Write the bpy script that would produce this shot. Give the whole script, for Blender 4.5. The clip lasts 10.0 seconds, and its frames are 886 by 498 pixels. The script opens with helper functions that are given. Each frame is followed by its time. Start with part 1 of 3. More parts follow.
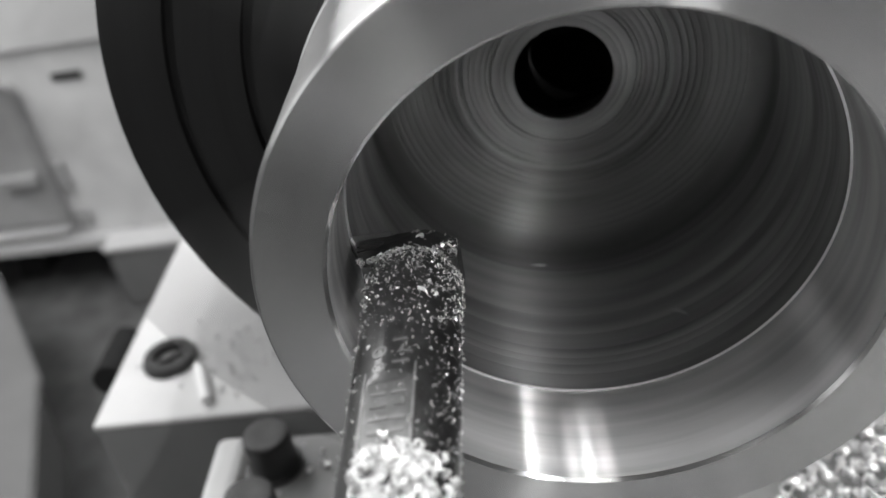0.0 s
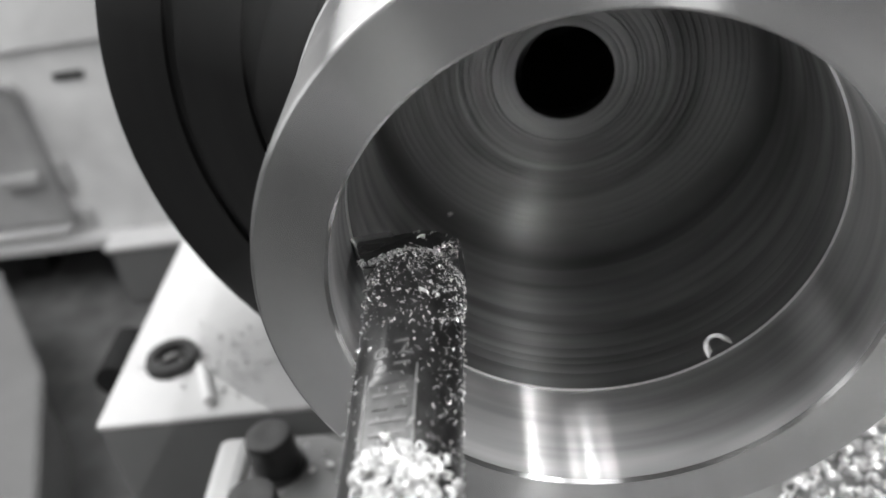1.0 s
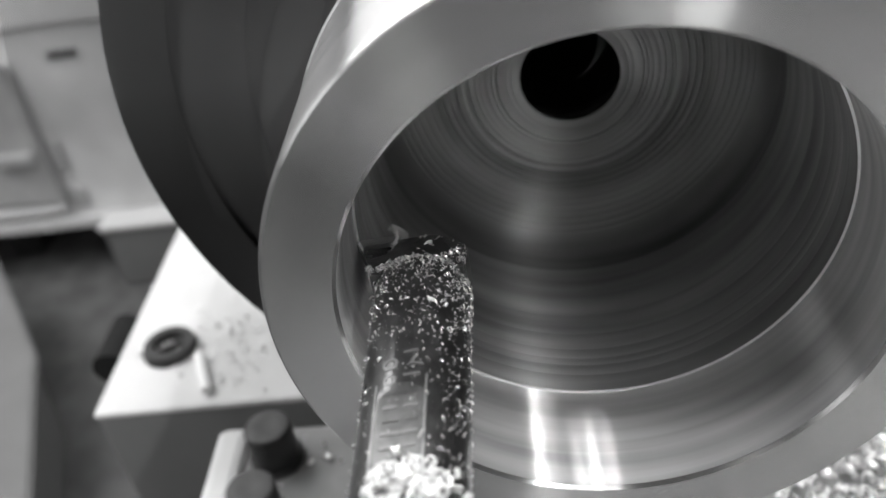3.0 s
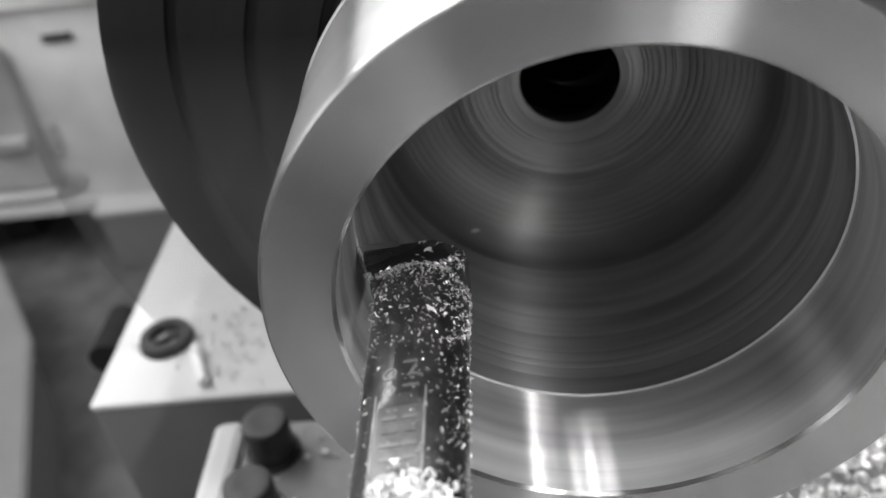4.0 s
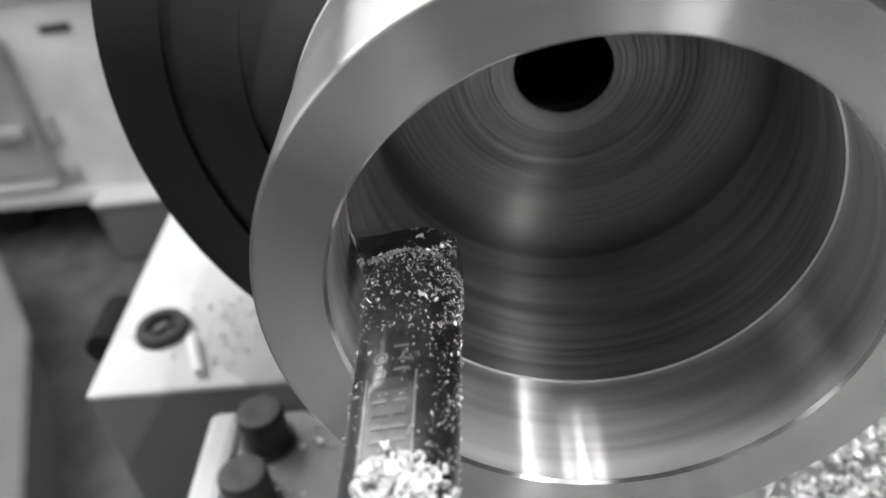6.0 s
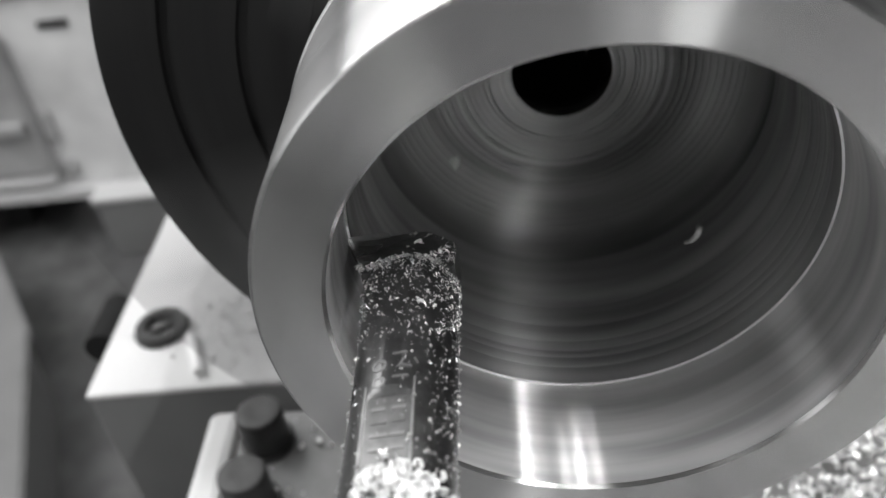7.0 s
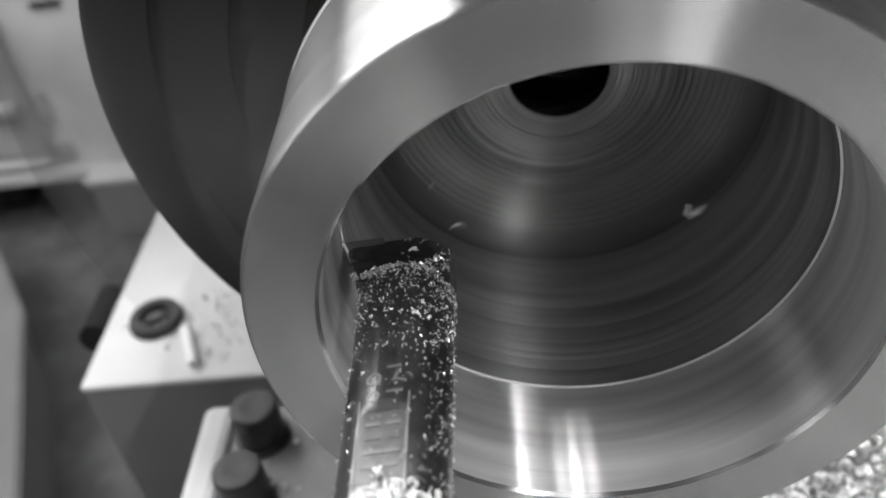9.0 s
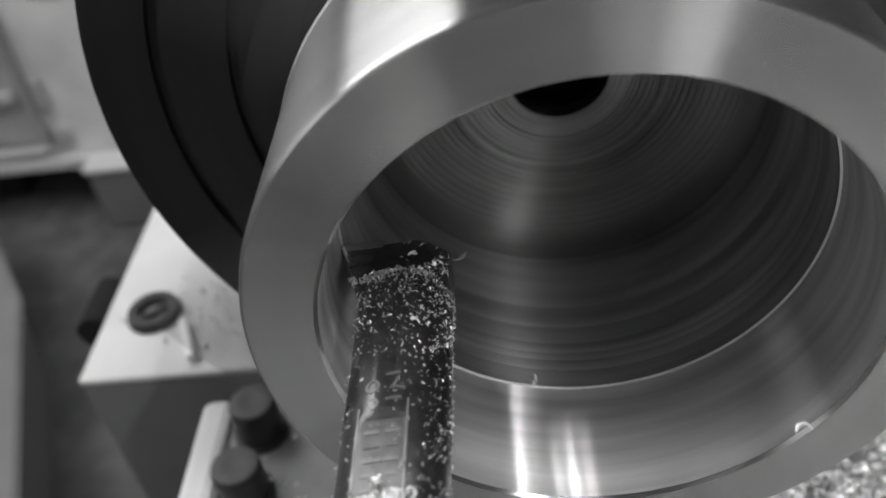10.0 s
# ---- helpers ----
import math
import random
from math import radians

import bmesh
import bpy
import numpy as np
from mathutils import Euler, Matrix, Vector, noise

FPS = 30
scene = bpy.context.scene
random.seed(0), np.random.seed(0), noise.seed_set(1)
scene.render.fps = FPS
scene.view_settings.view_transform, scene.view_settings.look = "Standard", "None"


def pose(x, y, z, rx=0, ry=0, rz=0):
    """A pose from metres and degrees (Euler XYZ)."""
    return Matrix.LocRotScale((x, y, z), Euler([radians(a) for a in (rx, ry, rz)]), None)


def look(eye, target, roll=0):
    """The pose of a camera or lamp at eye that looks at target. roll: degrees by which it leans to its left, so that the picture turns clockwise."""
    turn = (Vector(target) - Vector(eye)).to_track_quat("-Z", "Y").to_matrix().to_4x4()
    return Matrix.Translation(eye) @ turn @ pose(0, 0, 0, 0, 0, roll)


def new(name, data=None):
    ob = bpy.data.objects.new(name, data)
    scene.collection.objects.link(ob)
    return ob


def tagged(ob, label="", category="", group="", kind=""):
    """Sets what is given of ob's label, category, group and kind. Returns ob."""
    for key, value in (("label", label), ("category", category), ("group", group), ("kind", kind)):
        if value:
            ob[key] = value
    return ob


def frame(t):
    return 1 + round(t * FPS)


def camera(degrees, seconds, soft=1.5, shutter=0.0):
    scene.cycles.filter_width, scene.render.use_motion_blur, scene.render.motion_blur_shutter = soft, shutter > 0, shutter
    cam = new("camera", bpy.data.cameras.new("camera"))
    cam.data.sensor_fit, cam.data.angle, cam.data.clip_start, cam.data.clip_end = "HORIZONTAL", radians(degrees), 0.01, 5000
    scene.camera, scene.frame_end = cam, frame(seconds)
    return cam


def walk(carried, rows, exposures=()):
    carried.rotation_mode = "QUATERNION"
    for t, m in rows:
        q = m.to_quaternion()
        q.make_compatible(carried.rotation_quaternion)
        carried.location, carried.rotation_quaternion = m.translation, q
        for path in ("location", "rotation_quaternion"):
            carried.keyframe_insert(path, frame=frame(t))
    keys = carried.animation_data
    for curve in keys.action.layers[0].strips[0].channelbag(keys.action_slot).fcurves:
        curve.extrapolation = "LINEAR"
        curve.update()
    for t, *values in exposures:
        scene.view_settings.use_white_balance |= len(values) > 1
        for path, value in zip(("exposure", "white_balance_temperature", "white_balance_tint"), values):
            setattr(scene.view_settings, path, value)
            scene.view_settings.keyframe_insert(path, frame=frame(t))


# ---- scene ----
cam = camera(52.55, 10.0, soft=1.5, shutter=0.5)
cam.data.dof.use_dof = True
cam.data.dof.focus_distance = 0.26
cam.data.dof.aperture_fstop = 10.0
walk(cam, [
    (0.0, pose(-0.0190, -0.1907, 0.1455, 55.95, 8.52, 1.21)),
    (0.5, pose(-0.0193, -0.1902, 0.1462, 55.91, 8.63, 1.16)),
    (1.0, pose(-0.0186, -0.1895, 0.1462, 55.79, 8.80, 1.20)),
    (1.5, pose(-0.0191, -0.1881, 0.1468, 55.71, 8.78, 1.32)),
    (2.0, pose(-0.0198, -0.1874, 0.1479, 55.49, 8.75, 1.29)),
    (2.5, pose(-0.0209, -0.1868, 0.1498, 55.13, 8.46, 1.20)),
    (4.0, pose(-0.0220, -0.1812, 0.1592, 53.55, 7.60, 1.17)),
    (4.5, pose(-0.0215, -0.1825, 0.1582, 53.63, 7.44, 1.21)),
    (5.0, pose(-0.0215, -0.1829, 0.1571, 53.49, 7.45, 1.17)),
    (5.5, pose(-0.0208, -0.1824, 0.1575, 53.23, 7.47, 1.18)),
    (7.0, pose(-0.0195, -0.1804, 0.1619, 52.64, 7.48, 1.06)),
    (7.5, pose(-0.0191, -0.1774, 0.1629, 52.39, 7.44, 1.11)),
    (8.0, pose(-0.0186, -0.1760, 0.1630, 52.10, 7.47, 0.98)),
    (8.5, pose(-0.0187, -0.1740, 0.1643, 51.70, 7.46, 0.82)),
    (9.0, pose(-0.0186, -0.1725, 0.1671, 51.29, 7.28, 0.91)),
    (9.5, pose(-0.0186, -0.1704, 0.1698, 50.90, 7.28, 0.88)),
    (10.0, pose(-0.0184, -0.1686, 0.1708, 50.46, 7.12, 0.89)),
], exposures=((0.0, 0.08), (1.0, 0.2), (5.5, 0.2), (8.0, 0.12), (8.5, 0.0), (9.0, 0.1), (9.5, -0.1), (10.0, -0.33)))

# ---- light: workshop lamps under the ceiling, a window wall and an added fill ----
FLOOR = -1.19
world = bpy.data.worlds.new("workshop_air")
world.use_nodes = True
world.node_tree.nodes["Background"].inputs[0].default_value = (0.5, 0.5, 0.5, 1)
world.node_tree.nodes["Background"].inputs[1].default_value = 0.05
scene.world = world


def lamp(name, eye, target, sx, sy, watts):
    d = bpy.data.lights.new(name, "AREA")
    d.shape, d.size, d.size_y, d.energy = "RECTANGLE", sx, sy, watts
    ob = new(name, d)
    ob.matrix_world = look(eye, target)
    return ob


lamp("tube_row", (1.17, -0.9, 1.6), (1.17, -0.9, 0.0), 0.016, 4.6, 92)
for x, watts in ((0.24, 4.5), (0.42, 9.5), (0.60, 5.0)):
    lamp("ceiling_tube", (x, -0.25, 1.6), (x, -0.25, 0.0), 0.11, 0.28, watts)
lamp("west_skylight", (-1.95, 1.0, 1.70), (-1.95, 1.0, 0.0), 2.0, 2.5, 74)
# broad fill added in the south to lighten the bore, no known source
lamp("south_fill", (0.6, -5.35, 0.5), (0.6, 0.0, 0.2), 5.5, 1.6, 5)
lamp("west_window", (-3.1, -2.0, 0.75), (0.0, -2.0, 0.5), 4.0, 1.3, 22)


# ---- materials ----
def mat(name, rgb, rough=0.5, metal=0.0, vary=0.15, scale=30.0, bump=0.1, detail=6.0, spec=0.5):
    m = bpy.data.materials.new(name)
    m.use_nodes = True
    nt = m.node_tree
    b = nt.nodes["Principled BSDF"]
    if not isinstance(rgb, tuple):
        rgb = (rgb, rgb, rgb)
    tc = nt.nodes.new("ShaderNodeTexCoord")
    n1 = nt.nodes.new("ShaderNodeTexNoise")
    n1.inputs["Scale"].default_value = scale
    n1.inputs["Detail"].default_value = detail
    n2 = nt.nodes.new("ShaderNodeTexNoise")
    n2.inputs["Scale"].default_value = scale / 7.0
    n2.inputs["Detail"].default_value = 3.0
    for n in (n1, n2):
        nt.links.new(tc.outputs["Object"], n.inputs["Vector"])
    mix = nt.nodes.new("ShaderNodeMath")
    mix.operation = "ADD"
    nt.links.new(n1.outputs["Fac"], mix.inputs[0])
    nt.links.new(n2.outputs["Fac"], mix.inputs[1])
    ramp = nt.nodes.new("ShaderNodeMapRange")
    ramp.inputs["From Min"].default_value, ramp.inputs["From Max"].default_value = 0.6, 1.4
    ramp.inputs["To Min"].default_value, ramp.inputs["To Max"].default_value = 1 - vary, 1 + vary
    nt.links.new(mix.outputs[0], ramp.inputs["Value"])
    mul = nt.nodes.new("ShaderNodeVectorMath")
    mul.operation = "SCALE"
    mul.inputs[0].default_value = rgb
    nt.links.new(ramp.outputs[0], mul.inputs["Scale"])
    nt.links.new(mul.outputs[0], b.inputs["Base Color"])
    rr = nt.nodes.new("ShaderNodeMapRange")
    rr.inputs["To Min"].default_value, rr.inputs["To Max"].default_value = max(rough - 0.1, 0.03), min(rough + 0.1, 1)
    nt.links.new(n2.outputs["Fac"], rr.inputs["Value"])
    nt.links.new(rr.outputs[0], b.inputs["Roughness"])
    b.inputs["Metallic"].default_value = metal
    b.inputs["Specular IOR Level"].default_value = spec
    if bump:
        bp = nt.nodes.new("ShaderNodeBump")
        bp.inputs["Strength"].default_value = bump
        bp.inputs["Distance"].default_value = 0.1 / scale
        nt.links.new(n1.outputs["Fac"], bp.inputs["Height"])
        nt.links.new(bp.outputs[0], b.inputs["Normal"])
    return m


def turned(name, tone, across, along, swirl=0.25, bands=150.0, streak=0.25, dull=0.0):
    """Metal cut on a lathe: fine rings round the local z axis. The gloss is tight along the
    rings (across) and wide over them (along), with a dull share of torn metal; smears and
    bands follow the rings."""
    m = bpy.data.materials.new(name)
    m.use_nodes = True
    nt = m.node_tree
    nt.nodes.remove(nt.nodes["Principled BSDF"])
    b = nt.nodes.new("ShaderNodeBsdfAnisotropic")
    nt.links.new(b.outputs[0], nt.nodes["Material Output"].inputs["Surface"])
    tc = nt.nodes.new("ShaderNodeTexCoord")
    sep = nt.nodes.new("ShaderNodeSeparateXYZ")
    nt.links.new(tc.outputs["Object"], sep.inputs[0])
    flat = nt.nodes.new("ShaderNodeCombineXYZ")
    nt.links.new(sep.outputs[0], flat.inputs[0])
    nt.links.new(sep.outputs[1], flat.inputs[1])
    ln = nt.nodes.new("ShaderNodeVectorMath")
    ln.operation = "LENGTH"
    nt.links.new(flat.outputs[0], ln.inputs[0])
    rz = nt.nodes.new("ShaderNodeCombineXYZ")
    nt.links.new(ln.outputs["Value"], rz.inputs[0])
    nt.links.new(sep.outputs[2], rz.inputs[1])
    reach = nt.nodes.new("ShaderNodeMath")
    reach.operation = "ADD"
    nt.links.new(ln.outputs["Value"], reach.inputs[0])
    nt.links.new(sep.outputs[2], reach.inputs[1])
    smear = nt.nodes.new("ShaderNodeCombineXYZ")
    nt.links.new(sep.outputs[0], smear.inputs[0])
    nt.links.new(sep.outputs[1], smear.inputs[1])
    far = nt.nodes.new("ShaderNodeMath")
    far.operation = "MULTIPLY"
    far.inputs[1].default_value = 6.5
    nt.links.new(reach.outputs[0], far.inputs[0])
    nt.links.new(far.outputs[0], smear.inputs[2])
    sums = None
    for vec, scale, detail, gain in ((rz, bands, 5, swirl), (smear, 15.0, 4, streak), (tc, 11.0, 4, streak * 0.8)):
        n = nt.nodes.new("ShaderNodeTexNoise")
        n.inputs["Scale"].default_value = scale
        n.inputs["Detail"].default_value = detail
        n.inputs["Roughness"].default_value = 0.6
        nt.links.new(vec.outputs["Object"] if vec is tc else vec.outputs[0], n.inputs["Vector"])
        r = nt.nodes.new("ShaderNodeMapRange")
        r.inputs["From Min"].default_value, r.inputs["From Max"].default_value = 0.28, 0.72
        r.inputs["To Min"].default_value, r.inputs["To Max"].default_value = 1 - gain, 1 + gain
        nt.links.new(n.outputs["Fac"], r.inputs["Value"])
        if sums is None:
            sums = r
        else:
            mul = nt.nodes.new("ShaderNodeMath")
            mul.operation = "MULTIPLY"
            nt.links.new(sums.outputs[0], mul.inputs[0])
            nt.links.new(r.outputs[0], mul.inputs[1])
            sums = mul
    col = nt.nodes.new("ShaderNodeMath")
    col.operation = "MULTIPLY"
    col.use_clamp = True
    col.inputs[1].default_value = tone
    nt.links.new(sums.outputs[0], col.inputs[0])
    nt.links.new(col.outputs[0], b.inputs["Color"])
    b.inputs["Roughness"].default_value = (across * along) ** 0.25
    b.inputs["Anisotropy"].default_value = 1 - math.sqrt(across / along)
    tan = nt.nodes.new("ShaderNodeTangent")
    tan.direction_type, tan.axis = "RADIAL", "Z"
    nt.links.new(tan.outputs[0], b.inputs["Tangent"])
    if dull:
        torn = nt.nodes.new("ShaderNodeBsdfAnisotropic")
        torn.inputs["Roughness"].default_value = 0.62
        nt.links.new(col.outputs[0], torn.inputs["Color"])
        both = nt.nodes.new("ShaderNodeMixShader")
        both.inputs[0].default_value = dull
        nt.links.new(b.outputs[0], both.inputs[1])
        nt.links.new(torn.outputs[0], both.inputs[2])
        nt.links.new(both.outputs[0], nt.nodes["Material Output"].inputs["Surface"])
    return m


STEEL = turned("turned_steel", 0.56, 0.020, 0.28, 0.02, 170.0, 0.12)
FRONT = turned("finish_bored_steel", 0.76, 0.013, 0.38, 0.05, 170.0, 0.42, 0.6)
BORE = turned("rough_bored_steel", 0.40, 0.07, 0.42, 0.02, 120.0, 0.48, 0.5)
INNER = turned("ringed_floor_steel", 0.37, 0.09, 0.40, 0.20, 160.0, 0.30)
# outer bore floor and its corner: a darker tone than the wall
SCALE = turned("dull_dark_outer_floor", 0.28, 0.07, 0.42, 0.02, 120.0, 0.48, 0.4)
EDGE = mat("fresh_cut_edge", 0.85, 0.34, 0.95, 0.1, 300.0, 0.0)
CHUCK = turned("dark_chuck_iron", 0.07, 0.14, 0.32, 0.10, 80.0, 0.10)
BINM = mat("dull_bin_paint", 0.16, 0.6, 0.0, 0.2, 9.0, 0.03)
JAW = mat("hardened_jaw_steel", 0.20, 0.42, 0.9, 0.2, 120.0, 0.1)
BARM = mat("oiled_tool_steel", 0.15, 0.30, 0.95, 0.4, 260.0, 0.05)
FLATM = mat("ground_tool_flat", 0.24, 0.33, 0.95, 0.35, 300.0, 0.08)
BOLTM = mat("grey_bolt_top", 0.06, 0.5, 0.5, 0.35, 110.0, 0.15)
CARBIDE = mat("carbide", 0.16, 0.35, 0.6, 0.1, 300.0, 0.05)
# bright steel that stands for the light caught on edges
GLINT = mat("glint_steel_edge", 0.42, 0.36, 0.95, 0.4, 200.0, 0.05)
STAMP = mat("stamped_mark", 0.30, 0.4, 0.8, 0.1, 300.0, 0.0)
CHIP = mat("bright_swarf", 0.92, 0.32, 0.85, 0.1, 400.0, 0.0)
CHIPW = mat("pale_swarf", 0.90, 0.45, 0.45, 0.1, 400.0, 0.0)
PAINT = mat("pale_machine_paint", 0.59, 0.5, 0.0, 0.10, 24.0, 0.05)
# the pale paint with the shade of upright sides put into its tone
PAINT_SHADE = mat("grey_paint_with_shade", 0.19, 0.5, 0.0, 0.12, 20.0, 0.05)
IRON = mat("cast_iron_way", 0.22, 0.5, 0.4, 0.25, 60.0, 0.1)
BLACK = mat("black_oxide_and_dark_hole", 0.025, 0.45, 0.3, 0.3, 150.0, 0.15)
FLOORM = mat("oily_concrete", 0.085, 0.65, 0.0, 0.75, 14.0, 0.1)
WALLM = mat("workshop_wall", 0.45, 0.8, 0.0, 0.15, 3.0, 0.05)
CEILM = mat("workshop_ceiling", 0.6, 0.9, 0.0, 0.1, 3.0, 0.05)
PANEL = mat("cabinet_paint", 0.60, 0.5, 0.0, 0.32, 7.0, 0.03)
PANELD = mat("darker_cabinet_door", 0.33, 0.55, 0.0, 0.4, 6.0, 0.03)
CHALK = mat("white_chalk", 0.85, 0.8, 0.0, 0.05, 200.0, 0.1)
RUBBER = mat("black_rubber", 0.012, 0.85, 0.0, 0.3, 90.0, 0.1, 6.0, 0.2)



def by_piece(m, low, high):
    """Each loose piece of a heap takes its own brightness between low and high."""
    nt = m.node_tree
    geo = nt.nodes.new("ShaderNodeNewGeometry")
    r = nt.nodes.new("ShaderNodeMapRange")
    r.inputs["To Min"].default_value, r.inputs["To Max"].default_value = low, high
    nt.links.new(geo.outputs["Random Per Island"], r.inputs["Value"])
    nt.links.new(r.outputs[0], nt.nodes["Principled BSDF"].inputs["Base Color"])


by_piece(CHIP, 0.35, 0.97)
by_piece(CHIPW, 0.62, 0.95)


# ---- mesh helpers ----
def thing(name, m=None, **tags):
    ob = new(name)
    ob.empty_display_size = 0.02
    if m is not None:
        ob.matrix_basis = m
    return tagged(ob, **tags)


def finish(name, bm, material, smooth=None):
    bmesh.ops.recalc_face_normals(bm, faces=bm.faces)
    me = bpy.data.meshes.new(name)
    bm.to_mesh(me)
    bm.free()
    me.materials.append(material)
    if smooth is not None:
        me.polygons.foreach_set("use_smooth", [True] * len(me.polygons))
        me.set_sharp_from_angle(angle=radians(smooth))
    return me


def part(name, bm, material, parent=None, label="", smooth=None, m=None):
    ob = new(name, finish(name, bm, material, smooth))
    if parent is not None:
        ob.parent = parent
    if m is not None:
        ob.matrix_basis = m
    return tagged(ob, label=label) if label else ob


def box(x0, x1, y0, y1, z0, z1, bevel=0.0, seg=2, bm=None):
    out = bm or bmesh.new()
    b = bmesh.new()
    bmesh.ops.create_cube(b, size=1.0)
    for v in b.verts:
        v.co = Vector((x0 + (v.co.x + 0.5) * (x1 - x0), y0 + (v.co.y + 0.5) * (y1 - y0), z0 + (v.co.z + 0.5) * (z1 - z0)))
    if bevel:
        bmesh.ops.bevel(b, geom=b.edges[:], offset=bevel, segments=seg, affect="EDGES", profile=0.5)
    if bm is None:
        out.free()
        return b
    tmp = bpy.data.meshes.new("tmp")
    b.to_mesh(tmp)
    b.free()
    out.from_mesh(tmp)
    bpy.data.meshes.remove(tmp)
    return out


def revolve(profile, n=192, closed=True):
    """A ring of quads round the z axis from (radius, z) pairs."""
    bm = bmesh.new()
    rings = []
    for r, z in profile:
        rings.append([bm.verts.new((r * math.cos(2 * math.pi * i / n), r * math.sin(2 * math.pi * i / n), z)) for i in range(n)])
    pairs = list(zip(rings, rings[1:]))
    if closed:
        pairs.append((rings[-1], rings[0]))
    for a, b in pairs:
        for i in range(n):
            bm.faces.new((a[i], a[(i + 1) % n], b[(i + 1) % n], b[i]))
    return bm


def prism(points, z0, z1, bevel=0.0):
    bm = bmesh.new()
    lo = [bm.verts.new((x, y, z0)) for x, y in points]
    hi = [bm.verts.new((x, y, z1)) for x, y in points]
    n = len(points)
    bm.faces.new(lo[::-1])
    bm.faces.new(hi)
    for i in range(n):
        bm.faces.new((lo[i], lo[(i + 1) % n], hi[(i + 1) % n], hi[i]))
    if bevel:
        bmesh.ops.bevel(bm, geom=bm.edges[:], offset=bevel, segments=2, affect="EDGES")
    return bm


def curl(rng, radius, width, turn, thick=0.0003, pitch=0.4, n=8):
    """Vertices and faces of one curled chip round its own origin."""
    vs, fs = [], []
    grow = rng.uniform(0.75, 1.35)
    for i in range(n):
        f = i / (n - 1)
        a, r = turn * f, radius * (1 + (grow - 1) * f)
        taper = width * (0.35 + 0.65 * math.sin(math.pi * min(max(f, 0.06), 0.94))) * 0.5
        x, y, zc = r * math.cos(a), r * math.sin(a), pitch * radius * a / 3.14
        k = 1 - thick / max(r, 1e-5)
        vs += [(x, y, zc - taper), (x, y, zc + taper), (x * k, y * k, zc + taper), (x * k, y * k, zc - taper)]
    for i in range(n - 1):
        p, q = 4 * i, 4 * i + 4
        for j in range(4):
            fs.append((p + j, p + (j + 1) % 4, q + (j + 1) % 4, q + j))
    fs += [(3, 2, 1, 0), (4 * n - 4, 4 * n - 3, 4 * n - 2, 4 * n - 1)]
    return vs, fs


def random_turn(rng):
    return Euler((rng.uniform(0, 6.28), rng.uniform(0, 6.28), rng.uniform(0, 6.28))).to_matrix().to_4x4()


def heap(name, chips, material, **tags):
    """Many chips as one object; chips: list of (pose matrix, verts, faces)."""
    vs, fs = [], []
    for m, v, f in chips:
        o = len(vs)
        vs += [tuple(m @ Vector(c)) for c in v]
        fs += [tuple(i + o for i in q) for q in f]
    me = bpy.data.meshes.new(name)
    me.from_pydata(vs, [], fs)
    me.materials.append(material)
    me.polygons.foreach_set("use_smooth", [True] * len(me.polygons))
    me.set_sharp_from_angle(angle=radians(50))
    return tagged(new(name, me), kind="stuff", **tags)


AXIS = pose(0, 0, 0, -90)      # local z runs along the spindle, into the headstock


# ---- room ----
def room():
    tagged(part("floor", box(-3.2, 4.0, -5.5, 2.6, FLOOR - 0.1, FLOOR), FLOORM), "dark oily concrete workshop floor", "floor", kind="structure")
    tagged(part("ceiling", box(-3.2, 4.0, -5.5, 2.6, 1.75, 1.85), CEILM), "pale workshop ceiling", "ceiling", kind="structure")
    for name, b in (("wall_north", (-3.2, 4.0, 2.5, 2.6)), ("wall_south", (-3.2, 4.0, -5.6, -5.5)), ("wall_west", (-3.3, -3.2, -5.6, 2.6)), ("wall_east", (4.0, 4.1, -5.6, 2.6))):
        tagged(part(name, box(*b, FLOOR, 1.85), WALLM), "painted workshop wall", "wall", kind="structure")


room()


# ---- background: cabinet, crate, plinth ----
def cabinet():
    c = thing("machine_cabinet", label="pale grey steel cabinet with darker door on floor", category="cabinet")
    part("body", box(-2.4, 0.2, 1.78, 2.25, -1.04, 0.5, 0.01), PANEL, c)
    part("upper_panel", box(-2.4, 0.2, 1.765, 1.779, -0.485, 0.48, 0.004), PAINT, c)
    part("base_rail", box(-2.42, -1.12, 1.755, 1.779, -1.032, -0.998, 0.006), PAINT, c)
    part("door", box(-2.3, -1.20, 1.762, 1.779, -0.97, -0.56, 0.03), PANELD, c, "darker door panel")
    part("slot", box(-1.105, -1.03, 1.772, 1.779, -0.572, -0.552, 0.003), BLACK, c, "dark slot")
    part("door_handle", box(-1.34, -1.23, 1.735, 1.761, -0.825, -0.790, 0.008), PANELD, c)
    # two plates added to step out the uneven right edge of the dark area
    part("edge_step_upper", box(-1.199, -1.165, 1.764, 1.779, -0.86, -0.78, 0.006), PANELD, c, "grey plate added to step the door's edge")
    part("edge_step_lower", box(-1.199, -1.150, 1.766, 1.779, -0.97, -0.92, 0.008), PANELD, c, "grey plate added low on the door's edge")
    for x in (-2.3, -1.5, 0.0):
        part("foot", box(x, x + 0.08, 1.9, 2.2, FLOOR, -1.04), BLACK, c)


def plinth():
    p = thing("machine_plinth", label="pale painted machine plinth on floor", category="plinth")
    # front in the darker tone, cap in the pale one, to draw lit top over shade
    part("block", box(-1.112, -0.50, 1.70, 1.775, FLOOR, -1.012, 0.008), PAINT_SHADE, p)
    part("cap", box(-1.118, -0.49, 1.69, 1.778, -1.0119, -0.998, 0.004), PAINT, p)


